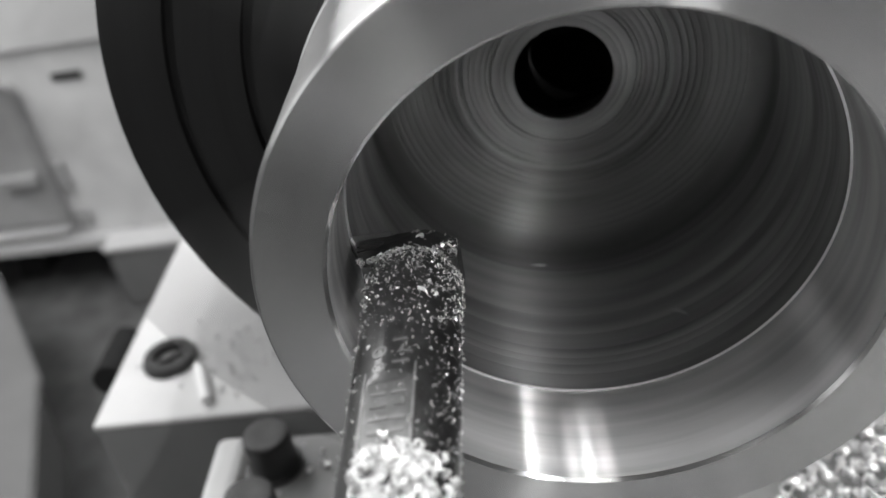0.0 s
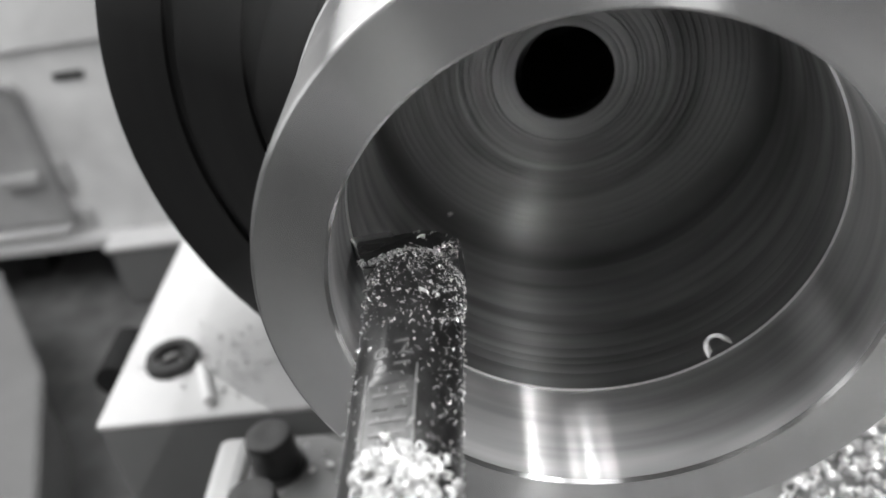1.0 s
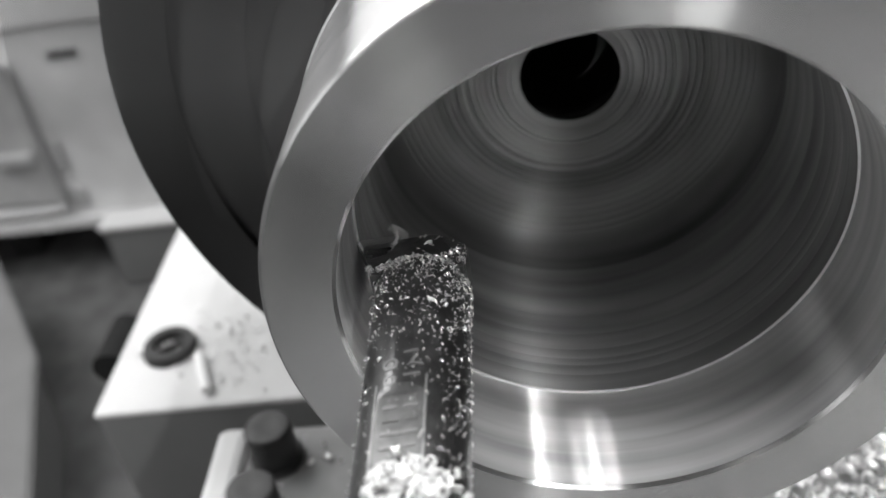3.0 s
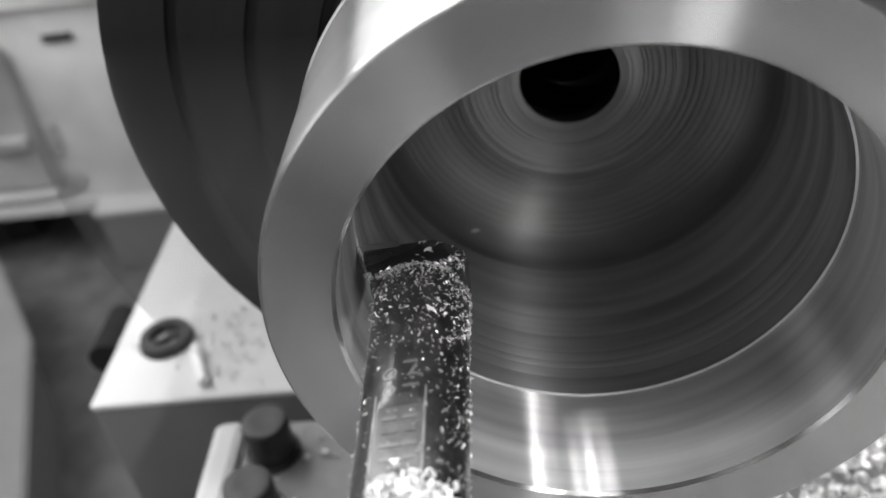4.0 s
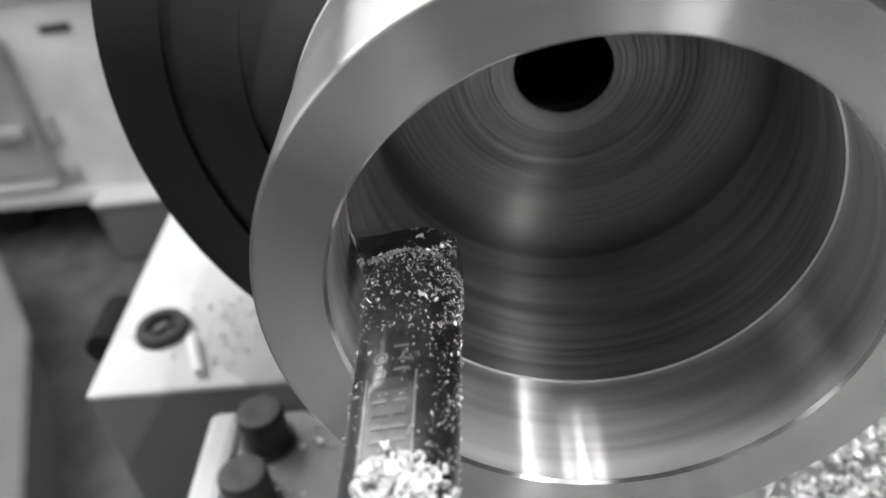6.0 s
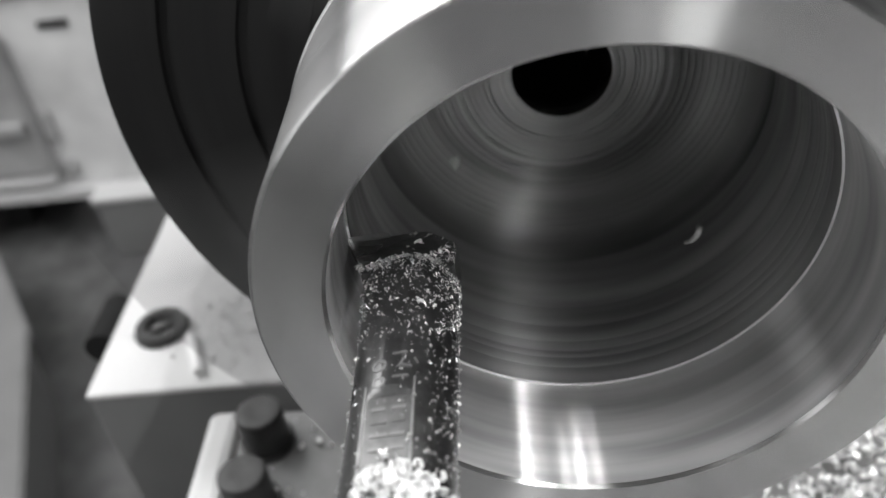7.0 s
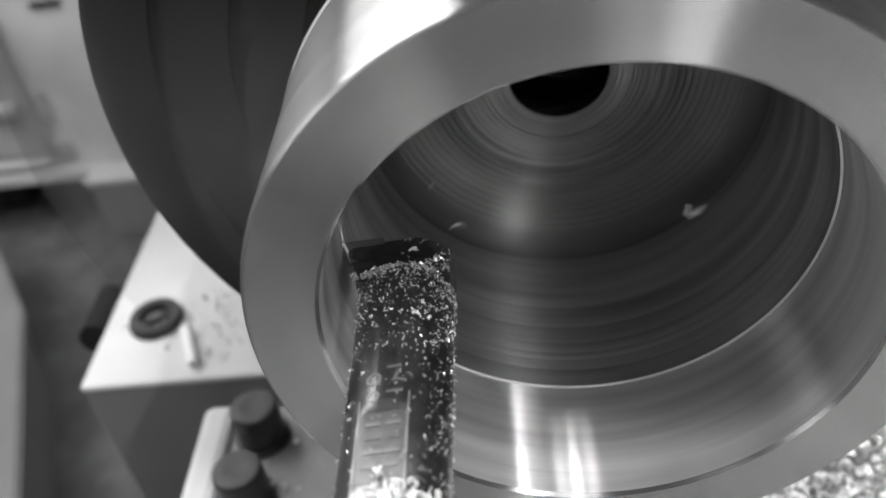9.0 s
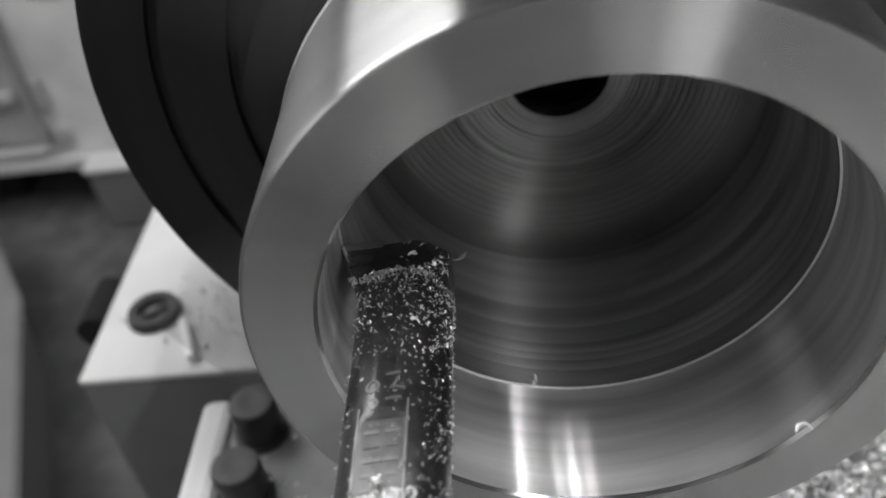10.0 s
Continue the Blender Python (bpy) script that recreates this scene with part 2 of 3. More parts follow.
def crate():
    c = thing("steel_bin", label="grey steel bin on workshop floor", category="bin")
    pts = ((-1.042, 1.158), (-1.33, 1.58), (-2.2, 1.5), (-2.0, 0.5), (-0.79, 0.50))
    part("body", prism([(x * 0.98 - 0.05, y * 0.99) for x, y in pts], FLOOR, -0.968, 0.008), PAINT_SHADE, c)
    part("lid", prism(pts, -0.9679, -0.95, 0.006), BINM, c, "grey steel lid")


cabinet()
plinth()
crate()


# ---- lathe: pale gearbox cover beside the chuck ----
def cover():
    t = thing("gearbox_cover", label="pale painted cast gearbox cover below the chuck", category="machine cover")
    # sides darker than the top plate: their shade is in the colour
    part("housing", box(-0.342, 0.30, 0.260, 0.95, FLOOR, -0.278, 0.003), PAINT_SHADE, t)
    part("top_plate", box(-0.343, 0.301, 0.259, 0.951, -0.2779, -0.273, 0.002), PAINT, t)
    bm = bmesh.new()
    bmesh.ops.create_cone(bm, cap_ends=True, segments=32, radius1=0.015, radius2=0.015, depth=0.05)
    part("handle_rod", bm, RUBBER, t, "black rubber grip", 40, pose(-0.358, 0.352, -0.291, -90))
    ring = thing("filler_plug", pose(-0.302, 0.3226, -0.273, 0, 0, 35) @ Matrix.Scale(0.86, 4), label="dark round plug lying on gearbox cover", category="plug")
    part("rim", revolve([(0.013, 0.0), (0.024, 0.0), (0.0245, 0.004), (0.022, 0.009), (0.015, 0.009), (0.013, 0.005)], 48), BLACK, ring, "", 40)
    part("bar", box(-0.014, 0.014, -0.003, 0.003, 0.0, 0.006, 0.001), BLACK, ring)
    bm = bmesh.new()
    bmesh.ops.create_cone(bm, cap_ends=True, segments=16, radius1=0.0042, radius2=0.0040, depth=0.042)
    tagged(part("chalk_stick", bm, CHALK, None, "", 40, pose(-0.2675, 0.289, -0.2688, 90, 0, 22)), "white chalk stick lying on gearbox cover", "chalk")


cover()


# ---- lathe: carriage slab, bolts, tool post ----
def carriage():
    c = thing("lathe_carriage", label="grey cast iron carriage wing with pale side strip", category="carriage")
    part("slab", box(-0.2045, 0.42, -0.75, 0.200, -0.32, -0.240, 0.004), IRON, c)
    part("side_strip", box(-0.226, -0.205, -0.75, 0.200, -0.33, -0.236, 0.006), PANEL, c, "pale painted side strip")
    part("apron", box(-0.21, 0.40, -0.70, 0.17, FLOOR, -0.321, 0.004), PAINT_SHADE, c)
    for k, (x, y) in enumerate(((-0.1840, 0.1740), (-0.1850, 0.1295))):
        b = thing("clamp_bolt", pose(x, y, -0.240, 0, 0, 12 + 31 * k), label="black cap screw with grey top in carriage", category="bolt", group="carriage clamp bolts")
        part("washer", revolve([(0.004, 0), (0.0165, 0), (0.0165, 0.003), (0.004, 0.003)], 32), BLACK, b, "", 40)
        part("head", revolve([(0.0001, 0.003), (0.0132, 0.003), (0.0138, 0.004), (0.0138, 0.0250), (0.0134, 0.0262), (0.0001, 0.0262)], 40, False), BLACK, b, "", 40)
        # cap a tone lighter than the head below it
        part("cap", revolve([(0.0001, 0.0264), (0.0126, 0.0264), (0.0133, 0.0272), (0.0127, 0.0282), (0.0080, 0.0286), (0.0062, 0.0284), (0.0001, 0.0283)], 40, False), BOLTM, b, "grey bolt top", 40)
    post = thing("tool_post", label="steel block holding the boring bar", category="tool post")
    part("block", box(-0.13, 0.06, -0.60, -0.34, -0.2365, -0.018, 0.004), IRON, post)
    part("clamp", box(-0.10, -0.01, -0.58, -0.36, 0.0125, 0.04, 0.004), IRON, post)


carriage()


# ---- workpiece ----
def workpiece():
    w = thing("turned_workpiece", AXIS, label="thick steel cup being bored in lathe chuck", category="workpiece")
    prof = [(0.0760, 0.0), (0.0942, 0.0), (0.0949, 0.0004), (0.0953, 0.0012), (0.0955, 0.0022), (0.0955, 0.0702), (0.0959, 0.0706), (0.0962, 0.0713), (0.0961, 0.0721), (0.0956, 0.0727), (0.0948, 0.0730), (0.0842, 0.0730), (0.0840, 0.074), (0.0840, 0.165), (0.0300, 0.165), (0.0300, 0.1425), (0.0196, 0.1402)]
    prof += [(0.0210, 0.1399), (0.0753, 0.1399), (0.0753, 0.0014), (0.0750, 0.0011)]
    part("body", revolve(prof, 256), STEEL, w, "bright turned steel", 25)
    part("finished_bore", revolve([(0.0750, 0.0012), (0.0750, 0.1000), (0.07525, 0.1000)], 256, False), FRONT, w, "freshly bored bright surface", 25)
    fl = [(0.0196, 0.1400), (0.0194, 0.1394), (0.0199, 0.1390)]
    for r, deep in ((0.0228, 0.0001), (0.0248, 0.0001), (0.0287, 0.00035), (0.0305, 0.0002), (0.0325, 0.0001), (0.0350, 0.0001), (0.0372, 0.0002), (0.0398, 0.0004), (0.0409, 0.0003)):
        fl += [(r - 0.00045, 0.1390), (r, 0.1390 + 1.8 * deep), (r + 0.00045, 0.1390)]
    fl += [(0.0428, 0.1390), (0.0428, 0.1398)]
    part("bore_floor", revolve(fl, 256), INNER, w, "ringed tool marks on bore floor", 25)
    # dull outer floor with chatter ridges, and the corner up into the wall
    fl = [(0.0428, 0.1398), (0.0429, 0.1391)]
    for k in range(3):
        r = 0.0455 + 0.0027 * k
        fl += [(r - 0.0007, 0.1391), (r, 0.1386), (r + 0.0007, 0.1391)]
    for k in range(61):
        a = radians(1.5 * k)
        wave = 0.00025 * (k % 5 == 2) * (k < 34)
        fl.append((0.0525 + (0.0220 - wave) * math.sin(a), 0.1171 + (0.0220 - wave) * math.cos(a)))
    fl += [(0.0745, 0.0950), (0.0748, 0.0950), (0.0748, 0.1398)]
    part("outer_floor", revolve(fl, 256), SCALE, w, "dull darker outer floor of the bore", 25)
    sl = [(0.07502, 0.0405), (0.0744, 0.0405)]
    for z in (0.048, 0.053, 0.0565, 0.0615, 0.070, 0.081):
        sl += [(0.0744, z), (0.07448, z + 0.0003), (0.0744, z + 0.0006)]
    sl += [(0.0744, 0.1105), (0.0749, 0.1107)]
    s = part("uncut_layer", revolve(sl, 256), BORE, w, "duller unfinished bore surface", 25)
    part("cut_edge", revolve([(0.07504, 0.0399), (0.0743, 0.0402), (0.0743, 0.0404), (0.07504, 0.0404)], 256), EDGE, s, "bright freshly cut step", 25)
    return w, s


work, layer = workpiece()


# ---- chuck ----
def chuck():
    c = thing("four_jaw_chuck", AXIS, label="dark iron four-jaw lathe chuck spinning on spindle", category="lathe chuck")
    prof = [(0.030, 0.170), (0.0865, 0.170), (0.0865, 0.137)]
    for g in (0.096, 0.1237, 0.1534):
        prof += [(g - 0.0022, 0.137), (g - 0.0018, 0.1405), (g + 0.0018, 0.1405), (g + 0.0022, 0.137)]
    prof += [(0.1785, 0.137), (0.1803, 0.1378), (0.1808, 0.1400), (0.1808, 0.215), (0.179, 0.218), (0.150, 0.218), (0.150, 0.255), (0.030, 0.255)]
    part("body", revolve(prof, 256), CHUCK, c, "", 25)
    jp = [(0.0845, 0.078), (0.108, 0.078), (0.108, 0.098), (0.140, 0.098), (0.140, 0.117), (0.208, 0.117), (0.208, 0.1365), (0.0845, 0.1365)]
    for k in range(4):
        bm = bmesh.new()
        lo = [bm.verts.new((x, -0.022, z)) for x, z in jp]
        hi = [bm.verts.new((x, 0.022, z)) for x, z in jp]
        bm.faces.new(lo)
        bm.faces.new(hi[::-1])
        for i in range(8):
            bm.faces.new((lo[i], hi[i], hi[(i + 1) % 8], lo[(i + 1) % 8]))
        bmesh.ops.bevel(bm, geom=bm.edges[:], offset=0.0012, segments=2, affect="EDGES")
        part("jaw", bm, JAW, c, "stepped hardened steel jaw", None, pose(0, 0, 0, 0, 0, 90 * k))
    h = thing("headstock", label="grey painted lathe headstock behind chuck", category="headstock")
    # spindle blackened: the darkness of the deep hole is put into its colour
    part("spindle", revolve([(0.028, 0.256), (0.06, 0.256), (0.06, 0.50), (0.0, 0.50), (0.0, 0.49), (0.028, 0.49)], 64), BLACK, h, "", 30, AXIS)
    part("casing", box(-0.25, 0.45, 0.50, 1.2, -0.272, 0.35, 0.02), PAINT_SHADE, h)
    return c


spinner = chuck()


# ---- boring bar ----
def boring_bar():
    b = thing("boring_bar", label="oily dark steel boring bar covered in swarf", category="boring bar")
    cx, cz, r = -0.0537, -0.003, 0.0135
    bm = bmesh.new()
    n, rings = 128, []
    cut = Vector((-0.10, 0.0, 0.995))      # normal of the ground flat
    for y, k, flat in ((0.0145, 0.93, 9), (0.0130, 1.0, 9), (-0.036, 1.0, 9), (-0.0375, 1.0, 0.0127), (-0.0385, 1.0, 0.0122), (-0.30, 1.0, 0.0122), (-0.62, 1.0, 0.0122)):
        ring = []
        for i in range(n):
            a = 2 * math.pi * i / n
            c = Vector((r * k * math.cos(a), 0, r * k * math.sin(a)))
            over = max(0.0, c.dot(cut) - flat)
            c -= cut * over
            ring.append(bm.verts.new((cx + c.x, y, cz + c.z)))
        rings.append(ring)
    for p, q in zip(rings, rings[1:]):
        for i in range(n):
            bm.faces.new((p[i], p[(i + 1) % n], q[(i + 1) % n], q[i]))
    bm.faces.new(rings[0])
    bm.faces.new(rings[-1][::-1])
    part("shank", bm, BARM, b, "", 20)
    head = ((-0.0735, 0.0385), (-0.0520, 0.0402), (-0.0490, 0.0402), (-0.0408, 0.0330), (-0.0404, 0.0125), (-0.0672, 0.0125), (-0.0688, 0.0190))
    hb = prism(head, -0.0140, -0.0012)
    for v in hb.verts:
        if v.co.z > -0.005 and v.co.y < 0.02:
            v.co.z = 0.0068
    bmesh.ops.bevel(hb, geom=hb.edges[:], offset=0.0006, segments=2, affect="EDGES")
    part("head", hb, BARM, b)
    part("insert", prism(((-0.0752, 0.0392), (-0.0740, 0.0400), (-0.0620, 0.0408), (-0.0600, 0.0300), (-0.0700, 0.0262)), -0.0052, -0.0004, 0.0003), CARBIDE, b, "dark carbide insert")
    # strip in brighter steel: the light on the insert's flank put into colour
    part("insert_glint", prism(((-0.0744, 0.0385), (-0.0738, 0.0386), (-0.0692, 0.0266), (-0.0698, 0.0263)), -0.0030, -0.0001, 0.0001), GLINT, b, "bright strip for the lit flank of the insert")
    # worn stamped characters: a ring and strokes on the round, rows of strokes on the flat
    part("stamped_ring", revolve([(0.0013, 0.0), (0.0020, 0.0), (0.0020, 0.0006), (0.0013, 0.0006)], 24), STAMP, b, "", 40, pose(-0.0578, -0.0290, 0.0094, 0, -17))
    part("stamped_ring", revolve([(0.0011, 0.0), (0.0017, 0.0), (0.0017, 0.0006), (0.0011, 0.0006)], 24), STAMP, b, "", 40, pose(-0.0576, -0.0345, 0.0094, 0, -17))
    for x, y, w, turn in ((-0.0530, -0.0255, 0.0036, 8), (-0.0525, -0.0290, 0.0030, 70), (-0.0515, -0.0300, 0.0034, -15), (-0.0525, -0.0335, 0.0040, 5)):
        part("stamped_stroke", box(-w / 2, w / 2, -0.0003, 0.0003, 0, 0.0006), STAMP, b, "", None, pose(x, y, 0.0102, 0, 0, turn))
    top = pose(cx, 0, cz) @ pose(0, 0, 0, 0, -5.7)
    part("ground_flat", box(-0.0054, 0.0054, -0.30, -0.0388, 0.0121, 0.01232), FLATM, b, "brighter ground flat", None, top)
    # brighter strips paint in the glint along both edges of the flat
    for x, y in ((-0.0062, -0.0345), (0.0058, -0.0330)):
        part("edge_glint", box(x - 0.00035, x + 0.00035, -0.30, y, 0.0116, 0.01226, 0.0002), GLINT, b, "bright strip for the glint on the flat's edge", None, top)
    for k in range(9):
        y = -0.0425 - 0.0040 * k
        for x0, x1 in ((-0.0040, -0.0008 + 0.0005 * (k % 3)), (0.0008 + 0.0006 * (k % 2), 0.0042)):
            part("stamped_stroke", box(x0, x1, y - 0.0005, y + 0.0005, 0.01230, 0.01255), FLATM if k % 4 == 1 else STAMP, b, "", None, top)
    return b


bar = boring_bar()


# ---- swarf ----
def swarf():
    rng = random.Random(4)
    chips = []
    cx, cz, r = -0.0537, -0.003, 0.0135
    for k in range(5400):
        y = 0.0135 - 0.095 * rng.random() ** 2.6
        a = radians(rng.triangular(-45, 215, 40))
        if y < -0.018 and 60 < math.degrees(a) < 150 and rng.random() < 0.6:
            continue
        if rng.random() > 0.55 + 0.45 * math.sin(900 * y + 3 * a) * math.sin(520 * y - 5 * a + 1):
            continue
        x, z = cx + r * math.cos(a), cz + r * math.sin(a)
        if y < -0.037:
            z = min(z, cz + 0.0123 + 0.1 * (x - cx))
        s = 0.00018 + 0.0006 * rng.random() ** 2.6
        v, f = curl(rng, s, s * rng.uniform(0.4, 0.9), rng.uniform(1.3, 3.4), s * 0.25, 0.6, 6)
        chips.append((Matrix.Translation((x + s * 0.4 * math.cos(a), y, z + s * 0.4 * math.sin(a))) @ random_turn(rng), v, f))
    for k in range(760):
        x, y = rng.uniform(-0.0690, -0.0405), rng.uniform(0.0125, 0.0385)
        if x < -0.056 and y > 0.016 and rng.random() < 0.95:
            continue
        if y > 0.0385 - max(0.0, x + 0.049) or (y > 0.028 and rng.random() < 0.4):
            continue
        z = 0.0070 - max(0.0, min(1.0, (y - 0.0125) / 0.020)) * 0.0080
        s = rng.uniform(0.0003, 0.0006) * (1.7 if rng.random() < 0.15 else 1.0)
        v, f = curl(rng, s, s * rng.uniform(0.4, 0.9), rng.uniform(1.3, 3.6), s * 0.25, 0.6, 6)
        chips.append((Matrix.Translation((x, y, z + rng.uniform(0, 0.0012))) @ random_turn(rng), v, f))
    for k in range(64):
        # larger chips caught along the shoulder of the head
        f = rng.random()
        x, y = -0.0675 + 0.024 * f, 0.0135 + 0.009 * f + rng.gauss(0, 0.0012)
        s = rng.uniform(0.0006, 0.0013)
        v, f = curl(rng, s, s * rng.uniform(0.5, 0.9), rng.uniform(1.6, 3.8), s * 0.25, 0.6, 7)
        chips.append((Matrix.Translation((x, y, 0.0070 - max(0.0, (y - 0.0125) / 0.020) * 0.0080 + 0.0009)) @ random_turn(rng), v, f))
    fine = heap("fine_swarf", chips, CHIP, label="tiny glinting steel chips on boring bar", category="swarf")
    chips = []
    for k in range(560):
        y = -0.0600 - 0.075 * rng.random() ** 0.85
        wide = 0.0095 * min(1.0, (-0.055 - y) / 0.010 + 0.25)
        x = -0.0505 + rng.uniform(-wide, wide)
        top = 0.009 * (1 - abs((x + 0.0505) / 0.0115) ** 2) * min(1.0, (-0.058 - y) / 0.012)
        base = cz + math.sqrt(r * r - (x - cx) ** 2)
        s = rng.uniform(0.0010, 0.0019)
        v, f = curl(rng, s, s * rng.uniform(0.9, 1.7), rng.uniform(2.2, 5.0), s * 0.25)
        chips.append((Matrix.Translation((x, y, base + s * 0.6 + rng.uniform(0, max(top, 0.0003)))) @ random_turn(rng), v, f))
    clump = heap("swarf_clump", chips, CHIPW, label="bright curled chips heaped on boring bar", category="swarf")
    chips = []
    for k in range(8200):
        a, q = rng.uniform(0, 6.283), math.sqrt(rng.random())
        x, y = 0.215 + 0.15 * q * math.cos(a), 0.03 + 0.16 * q * math.sin(a)
        # unseen stretch added to the pile, to brighten the bore's left wall
        if k >= 4200:
            x, y = 0.20 + 0.18 * q * math.cos(a), -0.20 + 0.22 * q * math.sin(a)
        h = 0.05 * max(0, 1 - q) ** 0.8
        s = rng.uniform(0.0014, 0.0030)
        v, f = curl(rng, s, s * rng.uniform(0.8, 1.7), rng.uniform(2.2, 5.5), s * 0.15)
        chips.append((Matrix.Translation((x, y, -0.235 + h * rng.random() ** 0.4)) @ random_turn(rng), v, f))
    heap("swarf_pile", chips, CHIPW, label="pile of curled bright steel chips on carriage, extended unseen", category="swarf")
    chips = []
    for k in range(150):
        x, y = rng.gauss(-0.235, 0.03), rng.gauss(0.318, 0.025)
        if not (-0.33 < x < -0.15 and 0.268 < y < 0.4):
            continue
        s = rng.uniform(0.0008, 0.0022)
        v, f = curl(rng, s, s * rng.uniform(0.8, 1.8), rng.uniform(2, 4.5), s * 0.25)
        chips.append((Matrix.Translation((x, y, -0.273 + s * 0.7)) @ random_turn(rng), v, f))
    heap("stray_swarf", chips, CHIPW, label="stray chips scattered on pale gearbox cover", category="swarf")
    chips = []
    for k in range(120):
        x, y = rng.uniform(-0.20, -0.06), rng.uniform(0.06, 0.195)
        s = rng.uniform(0.0008, 0.0024)
        v, f = curl(rng, s, s * rng.uniform(0.8, 1.8), rng.uniform(2, 4.5), s * 0.25)
        chips.append((Matrix.Translation((x, y, -0.240 + s * 0.7)) @ random_turn(rng), v, f))
    heap("carriage_swarf", chips, CHIPW, label="stray chips lying on iron carriage", category="swarf")
    return fine, clump


fine_swarf, swarf_clump = swarf()


# ---- single chips: some ride on the bar, some fly off the tool ----
def chip(name, seed, radius, wide, turn, m, **tags):
    rng = random.Random(seed)
    v, f = curl(rng, radius, wide, turn, radius * 0.22, 1.7, 12)
    me = bpy.data.meshes.new(name)
    me.from_pydata(v, [], f)
    me.materials.append(CHIPW)
    me.polygons.foreach_set("use_smooth", [True] * len(me.polygons))
    me.set_sharp_from_angle(angle=radians(50))
    ob = new(name, me)
    ob.matrix_basis = m
    return tagged(ob, **tags)


RIDERS = []
for k, (x, y, z, size) in enumerate(((-0.0480, -0.0095, 0.0112, 0.0011), (-0.0452, -0.0090, 0.0104, 0.0008), (-0.0512, 0.0250, 0.0072, 0.0013), (-0.0395, -0.0330, -0.0010, 0.0007), (-0.0397, -0.0350, -0.0016, 0.0006), (-0.0610, -0.0250, 0.0092, 0.0008), (-0.0560, -0.0570, 0.0112, 0.0015))):
    RIDERS.append((chip("loose_chip", 40 + k, size, size * 1.1, 3.6, pose(x, y, z, 70 * k, 40 * k, 25 * k), label="single bright curled chip on boring bar", category="chip", group="chips on the bar"), pose(x, y, z, 70 * k, 40 * k, 25 * k)))

# seconds and place of each flying chip
CURLS = (
    (0.0, -0.017, 0.065, -0.035), (0.5, -0.023, 0.028, -0.045), (1.0, 0.032, 0.019, -0.042), (1.5, 0.026, 0.076, -0.010),
    (2.0, 0.022, 0.025, -0.044), (2.5, -0.032, 0.076, -0.022), (3.1, 0.012, 0.050, -0.036), (4.5, 0.010, 0.063, -0.033),
    (5.0, 0.024, 0.053, -0.030), (5.0, -0.022, 0.039, -0.039), (5.0, -0.018, 0.010, -0.053), (5.5, 0.023, 0.076, -0.016),
    (5.5, -0.039, 0.070, -0.020), (6.2, 0.030, 0.045, -0.030), (7.0, 0.032, 0.058, -0.023), (7.5, 0.011, 0.035, -0.041),
    (8.0, 0.047, 0.043, -0.014), (8.0, 0.013, 0.004, -0.057), (8.5, 0.007, 0.045, -0.037), (9.0, 0.035, 0.069, -0.015),
    (10.0, -0.041, 0.058, -0.018), (10.0, 0.054, -0.007, -0.039),
)
SLIVERS = (
    (0.0, 0.024, 0.035, -0.040), (0.5, -0.060, 0.066, 0.008), (0.5, -0.007, 0.013, -0.054), (1.0, -0.047, 0.072, -0.015),
    (1.5, 0.053, 0.008, 0.048), (1.5, -0.038, 0.071, -0.023), (2.0, -0.024, 0.069, -0.031), (2.5, -0.005, 0.056, -0.038),
    (3.4, -0.030, 0.060, -0.024), (4.0, -0.041, 0.069, -0.019), (4.5, -0.042, 0.076, -0.014), (5.0, -0.029, 0.076, -0.021),
    (5.5, -0.047, 0.076, 0.001), (6.5, -0.010, 0.050, -0.034), (7.0, -0.042, 0.076, 0.002), (7.5, 0.040, 0.076, -0.005),
    (8.0, -0.047, 0.068, -0.011), (8.0, 0.010, 0.036, -0.040), (8.5, -0.008, 0.022, -0.047), (9.0, -0.040, 0.068, -0.017),
    (9.0, -0.049, 0.076, -0.004), (10.0, -0.020, 0.023, -0.043),
)


def flight(k, t, p):
    """Rows of one chip: lying on the tool head, thrown off, out of the mouth, down on the carriage."""
    rng = random.Random(100 + k)
    axis = Vector((rng.uniform(-1, 1), rng.uniform(-1, 1), rng.uniform(-1, 1))).normalized()
    p, tip = Vector(p), Vector((-0.064, 0.037, 0.004))
    rest = Vector((rng.uniform(-0.057, -0.045), rng.uniform(-0.125, -0.085), 0.0165))
    way = (p - tip).normalized()
    far = p + way * 0.016 + Vector((0, -0.004, -0.004))
    wide = math.hypot(far.x, far.z)
    if wide > 0.066:
        far.x, far.z = far.x * 0.066 / wide, far.z * 0.066 / wide
    out = Vector((far.x * 0.7, -0.030, min(far.z, -0.01) * 0.8))
    down = Vector((out.x + rng.uniform(0.0, 0.03), -0.06 - rng.uniform(0, 0.04), -0.2375))
    plan = [(0.0, rest), (t - 0.16, rest), (t - 0.10, tip), (t - 0.03, p - way * 0.009), (t, p), (t + 0.03, p + way * 0.009), (t + 0.10, far), (t + 0.25, out), (t + 0.42, down), (10.0, down)]
    rows, last = [], -1.0
    for j, (u, q) in enumerate(plan):
        if t == 0.0 and j < 4:
            continue
        if u < 0 or u > 10.0 or u <= last + 0.02:
            continue
        last = u
        rows.append((u, Matrix.Translation(q) @ Matrix.Rotation(radians(48 * min(j, 8)) + k, 4, axis)))
    if rows[-1][0] < 10.0:
        rows.append((10.0, rows[-1][1]))
    if rows[0][0] > 0.0:
        rows.insert(0, (0.0, rows[0][1]))
    return rows


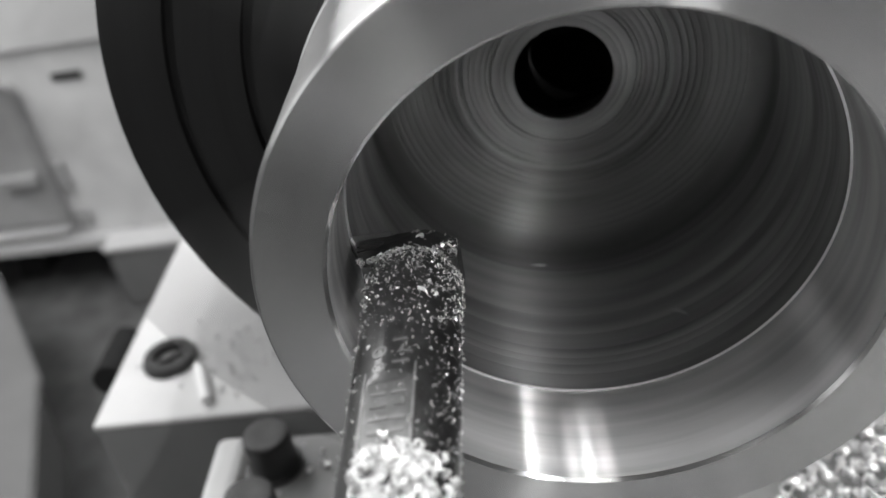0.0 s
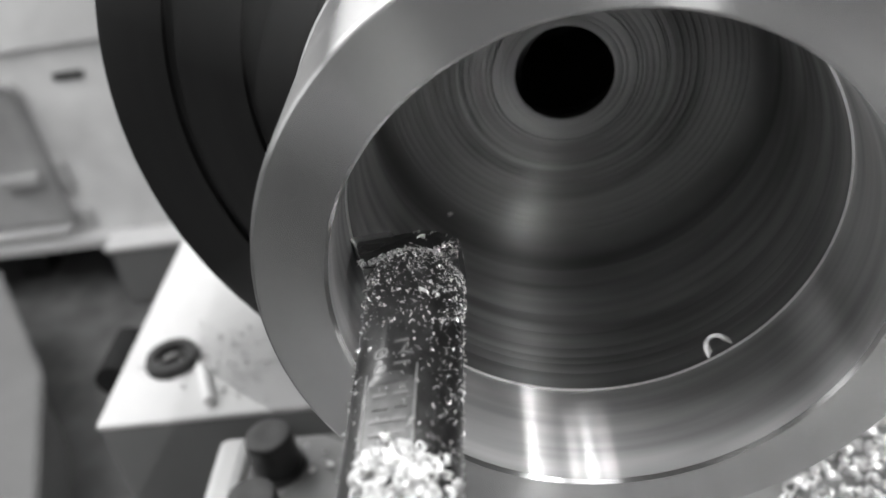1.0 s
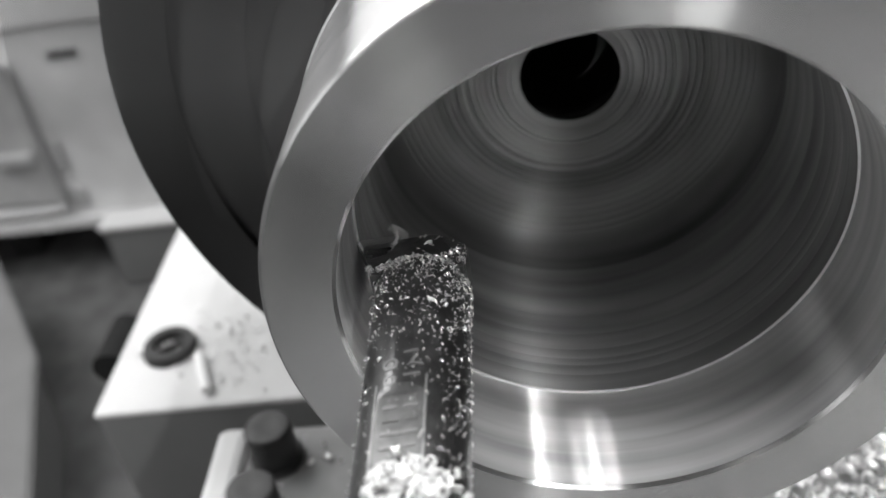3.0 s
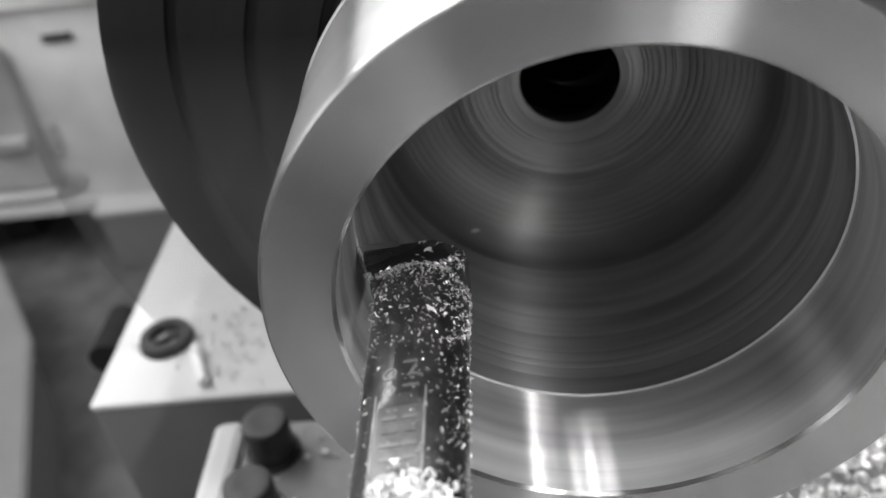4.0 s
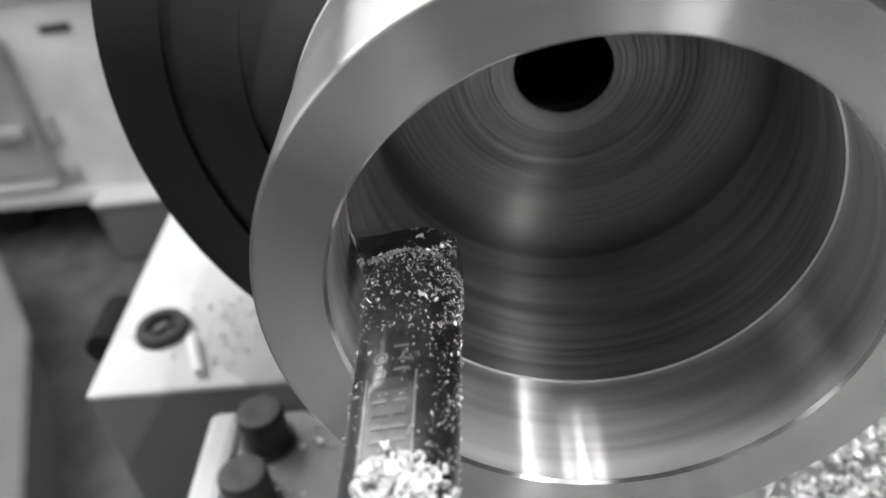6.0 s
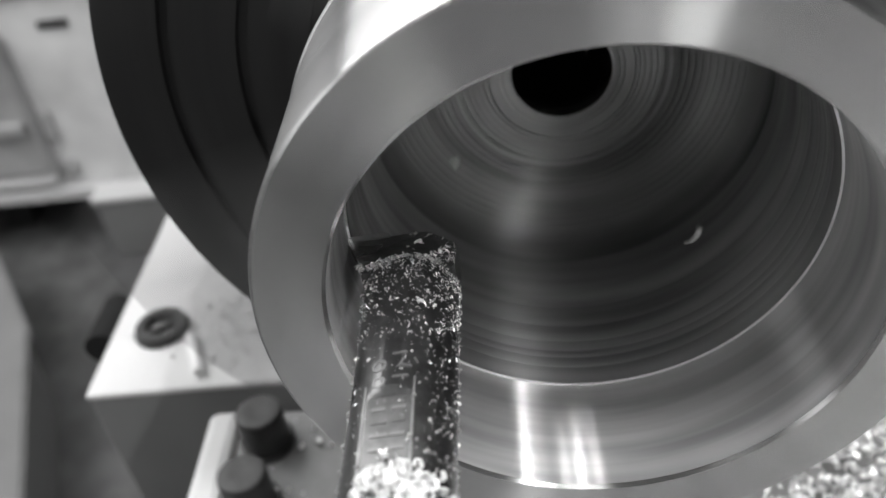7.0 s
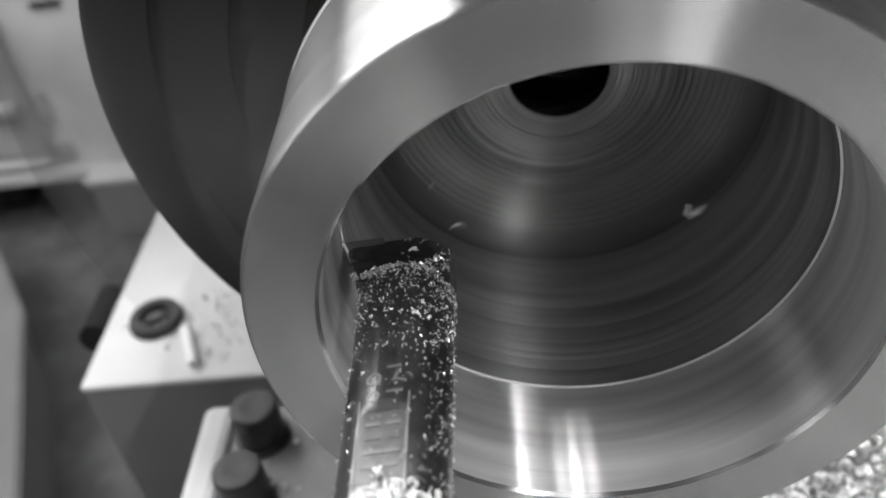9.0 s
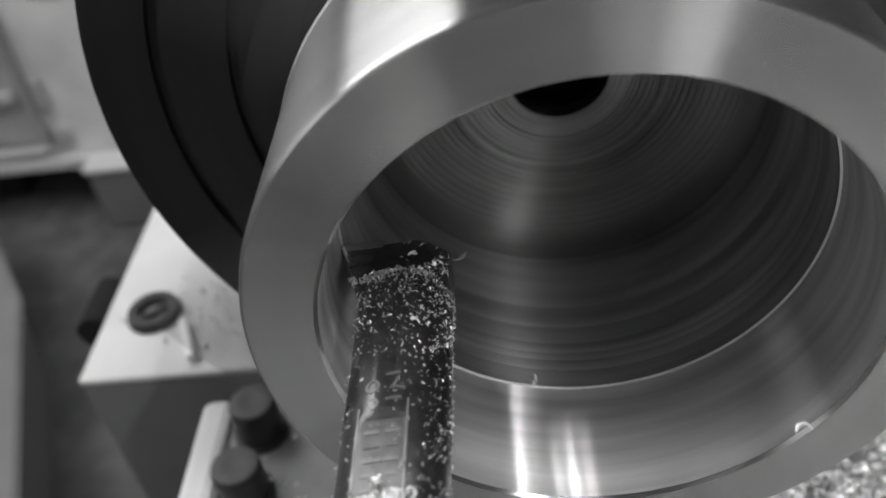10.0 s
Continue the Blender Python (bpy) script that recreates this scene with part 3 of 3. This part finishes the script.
FLYERS = []
for k, (t, x, y, z) in enumerate(CURLS):
    size = 0.0020 + 0.0005 * (k * 7 % 5)
    FLYERS.append((chip("flying_chip", 60 + k, size, size * 0.55, 1.9 + 0.6 * (k % 4), pose(x, y, z), label="small bright steel chip thrown off the cutting edge", category="chip", group="chips thrown by the tool"), flight(k, t, (x, y, z))))
for k, (t, x, y, z) in enumerate(SLIVERS):
    size = 0.0011 + 0.0002 * (k * 7 % 5)
    FLYERS.append((chip("flying_sliver", 160 + k, size, size * 0.7, 1.6 + 0.45 * (k % 4), pose(x, y, z), label="tiny steel sliver thrown off the cutting edge", category="chip", group="slivers thrown by the tool"), flight(40 + k, t, (x, y, z))))


# ---- a strand of swarf caught in the spindle hole, turning with it ----
def strand():
    v, f = curl(random.Random(9), 0.024, 0.0016, 1.15, 0.0008, 0.1, 10)
    ob = heap("swarf_strand", [(pose(-0.0105, -0.006, 0.160, 0, 0, -30), v, f)], CARBIDE, label="dull strand of swarf caught in the dark hole", category="swarf")
    return tagged(ob, kind="thing")


caught = strand()


# ---- what moves ----
# angle of a jaw at each half second; whole turns between follow from about 346 turns a minute
JAW_AT = ((0.0, 217), (0.5, 171), (1.0, 227), (1.5, 176), (2.0, 235), (2.5, 195), (4.0, 193), (4.5, 162), (5.0, 236), (5.5, 200), (7.0, 211), (7.5, 178), (8.0, 235), (8.5, 218), (9.0, 183), (9.5, 155), (10.0, 224))


def spin_table():
    ts, ph = [0.0], [217.0]
    for t, a in JAW_AT[1:]:
        want = ph[-1] + 2076.0 * (t - ts[-1])
        ph.append(a + 90.0 * round((want - a) / 90.0))
        ts.append(t)
    return ts, ph


def motions():
    ts, ph = spin_table()
    rows = [(k / FPS, AXIS @ pose(0, 0, 0, 0, 0, -float(np.interp(k / FPS, ts, ph)))) for k in range(10 * FPS + 1)]
    walk(spinner, rows)
    walk(work, rows)
    walk(caught, rows)
    feed = 0.00632
    walk(layer, [(0.0, pose(0, 0, 0)), (5.0, pose(0, 0, feed / 2)), (10.0, pose(0, 0, feed))])
    for ob, rows in FLYERS:
        walk(ob, rows)
    for ob, m in RIDERS:
        walk(ob, [(0.0, m), (5.0, pose(0, feed / 2, 0) @ m), (10.0, pose(0, feed, 0) @ m)])
    for ob in (bar, fine_swarf, swarf_clump):
        walk(ob, [(0.0, pose(0, 0, 0)), (5.0, pose(0, feed / 2, 0)), (10.0, pose(0, feed, 0))])


motions()
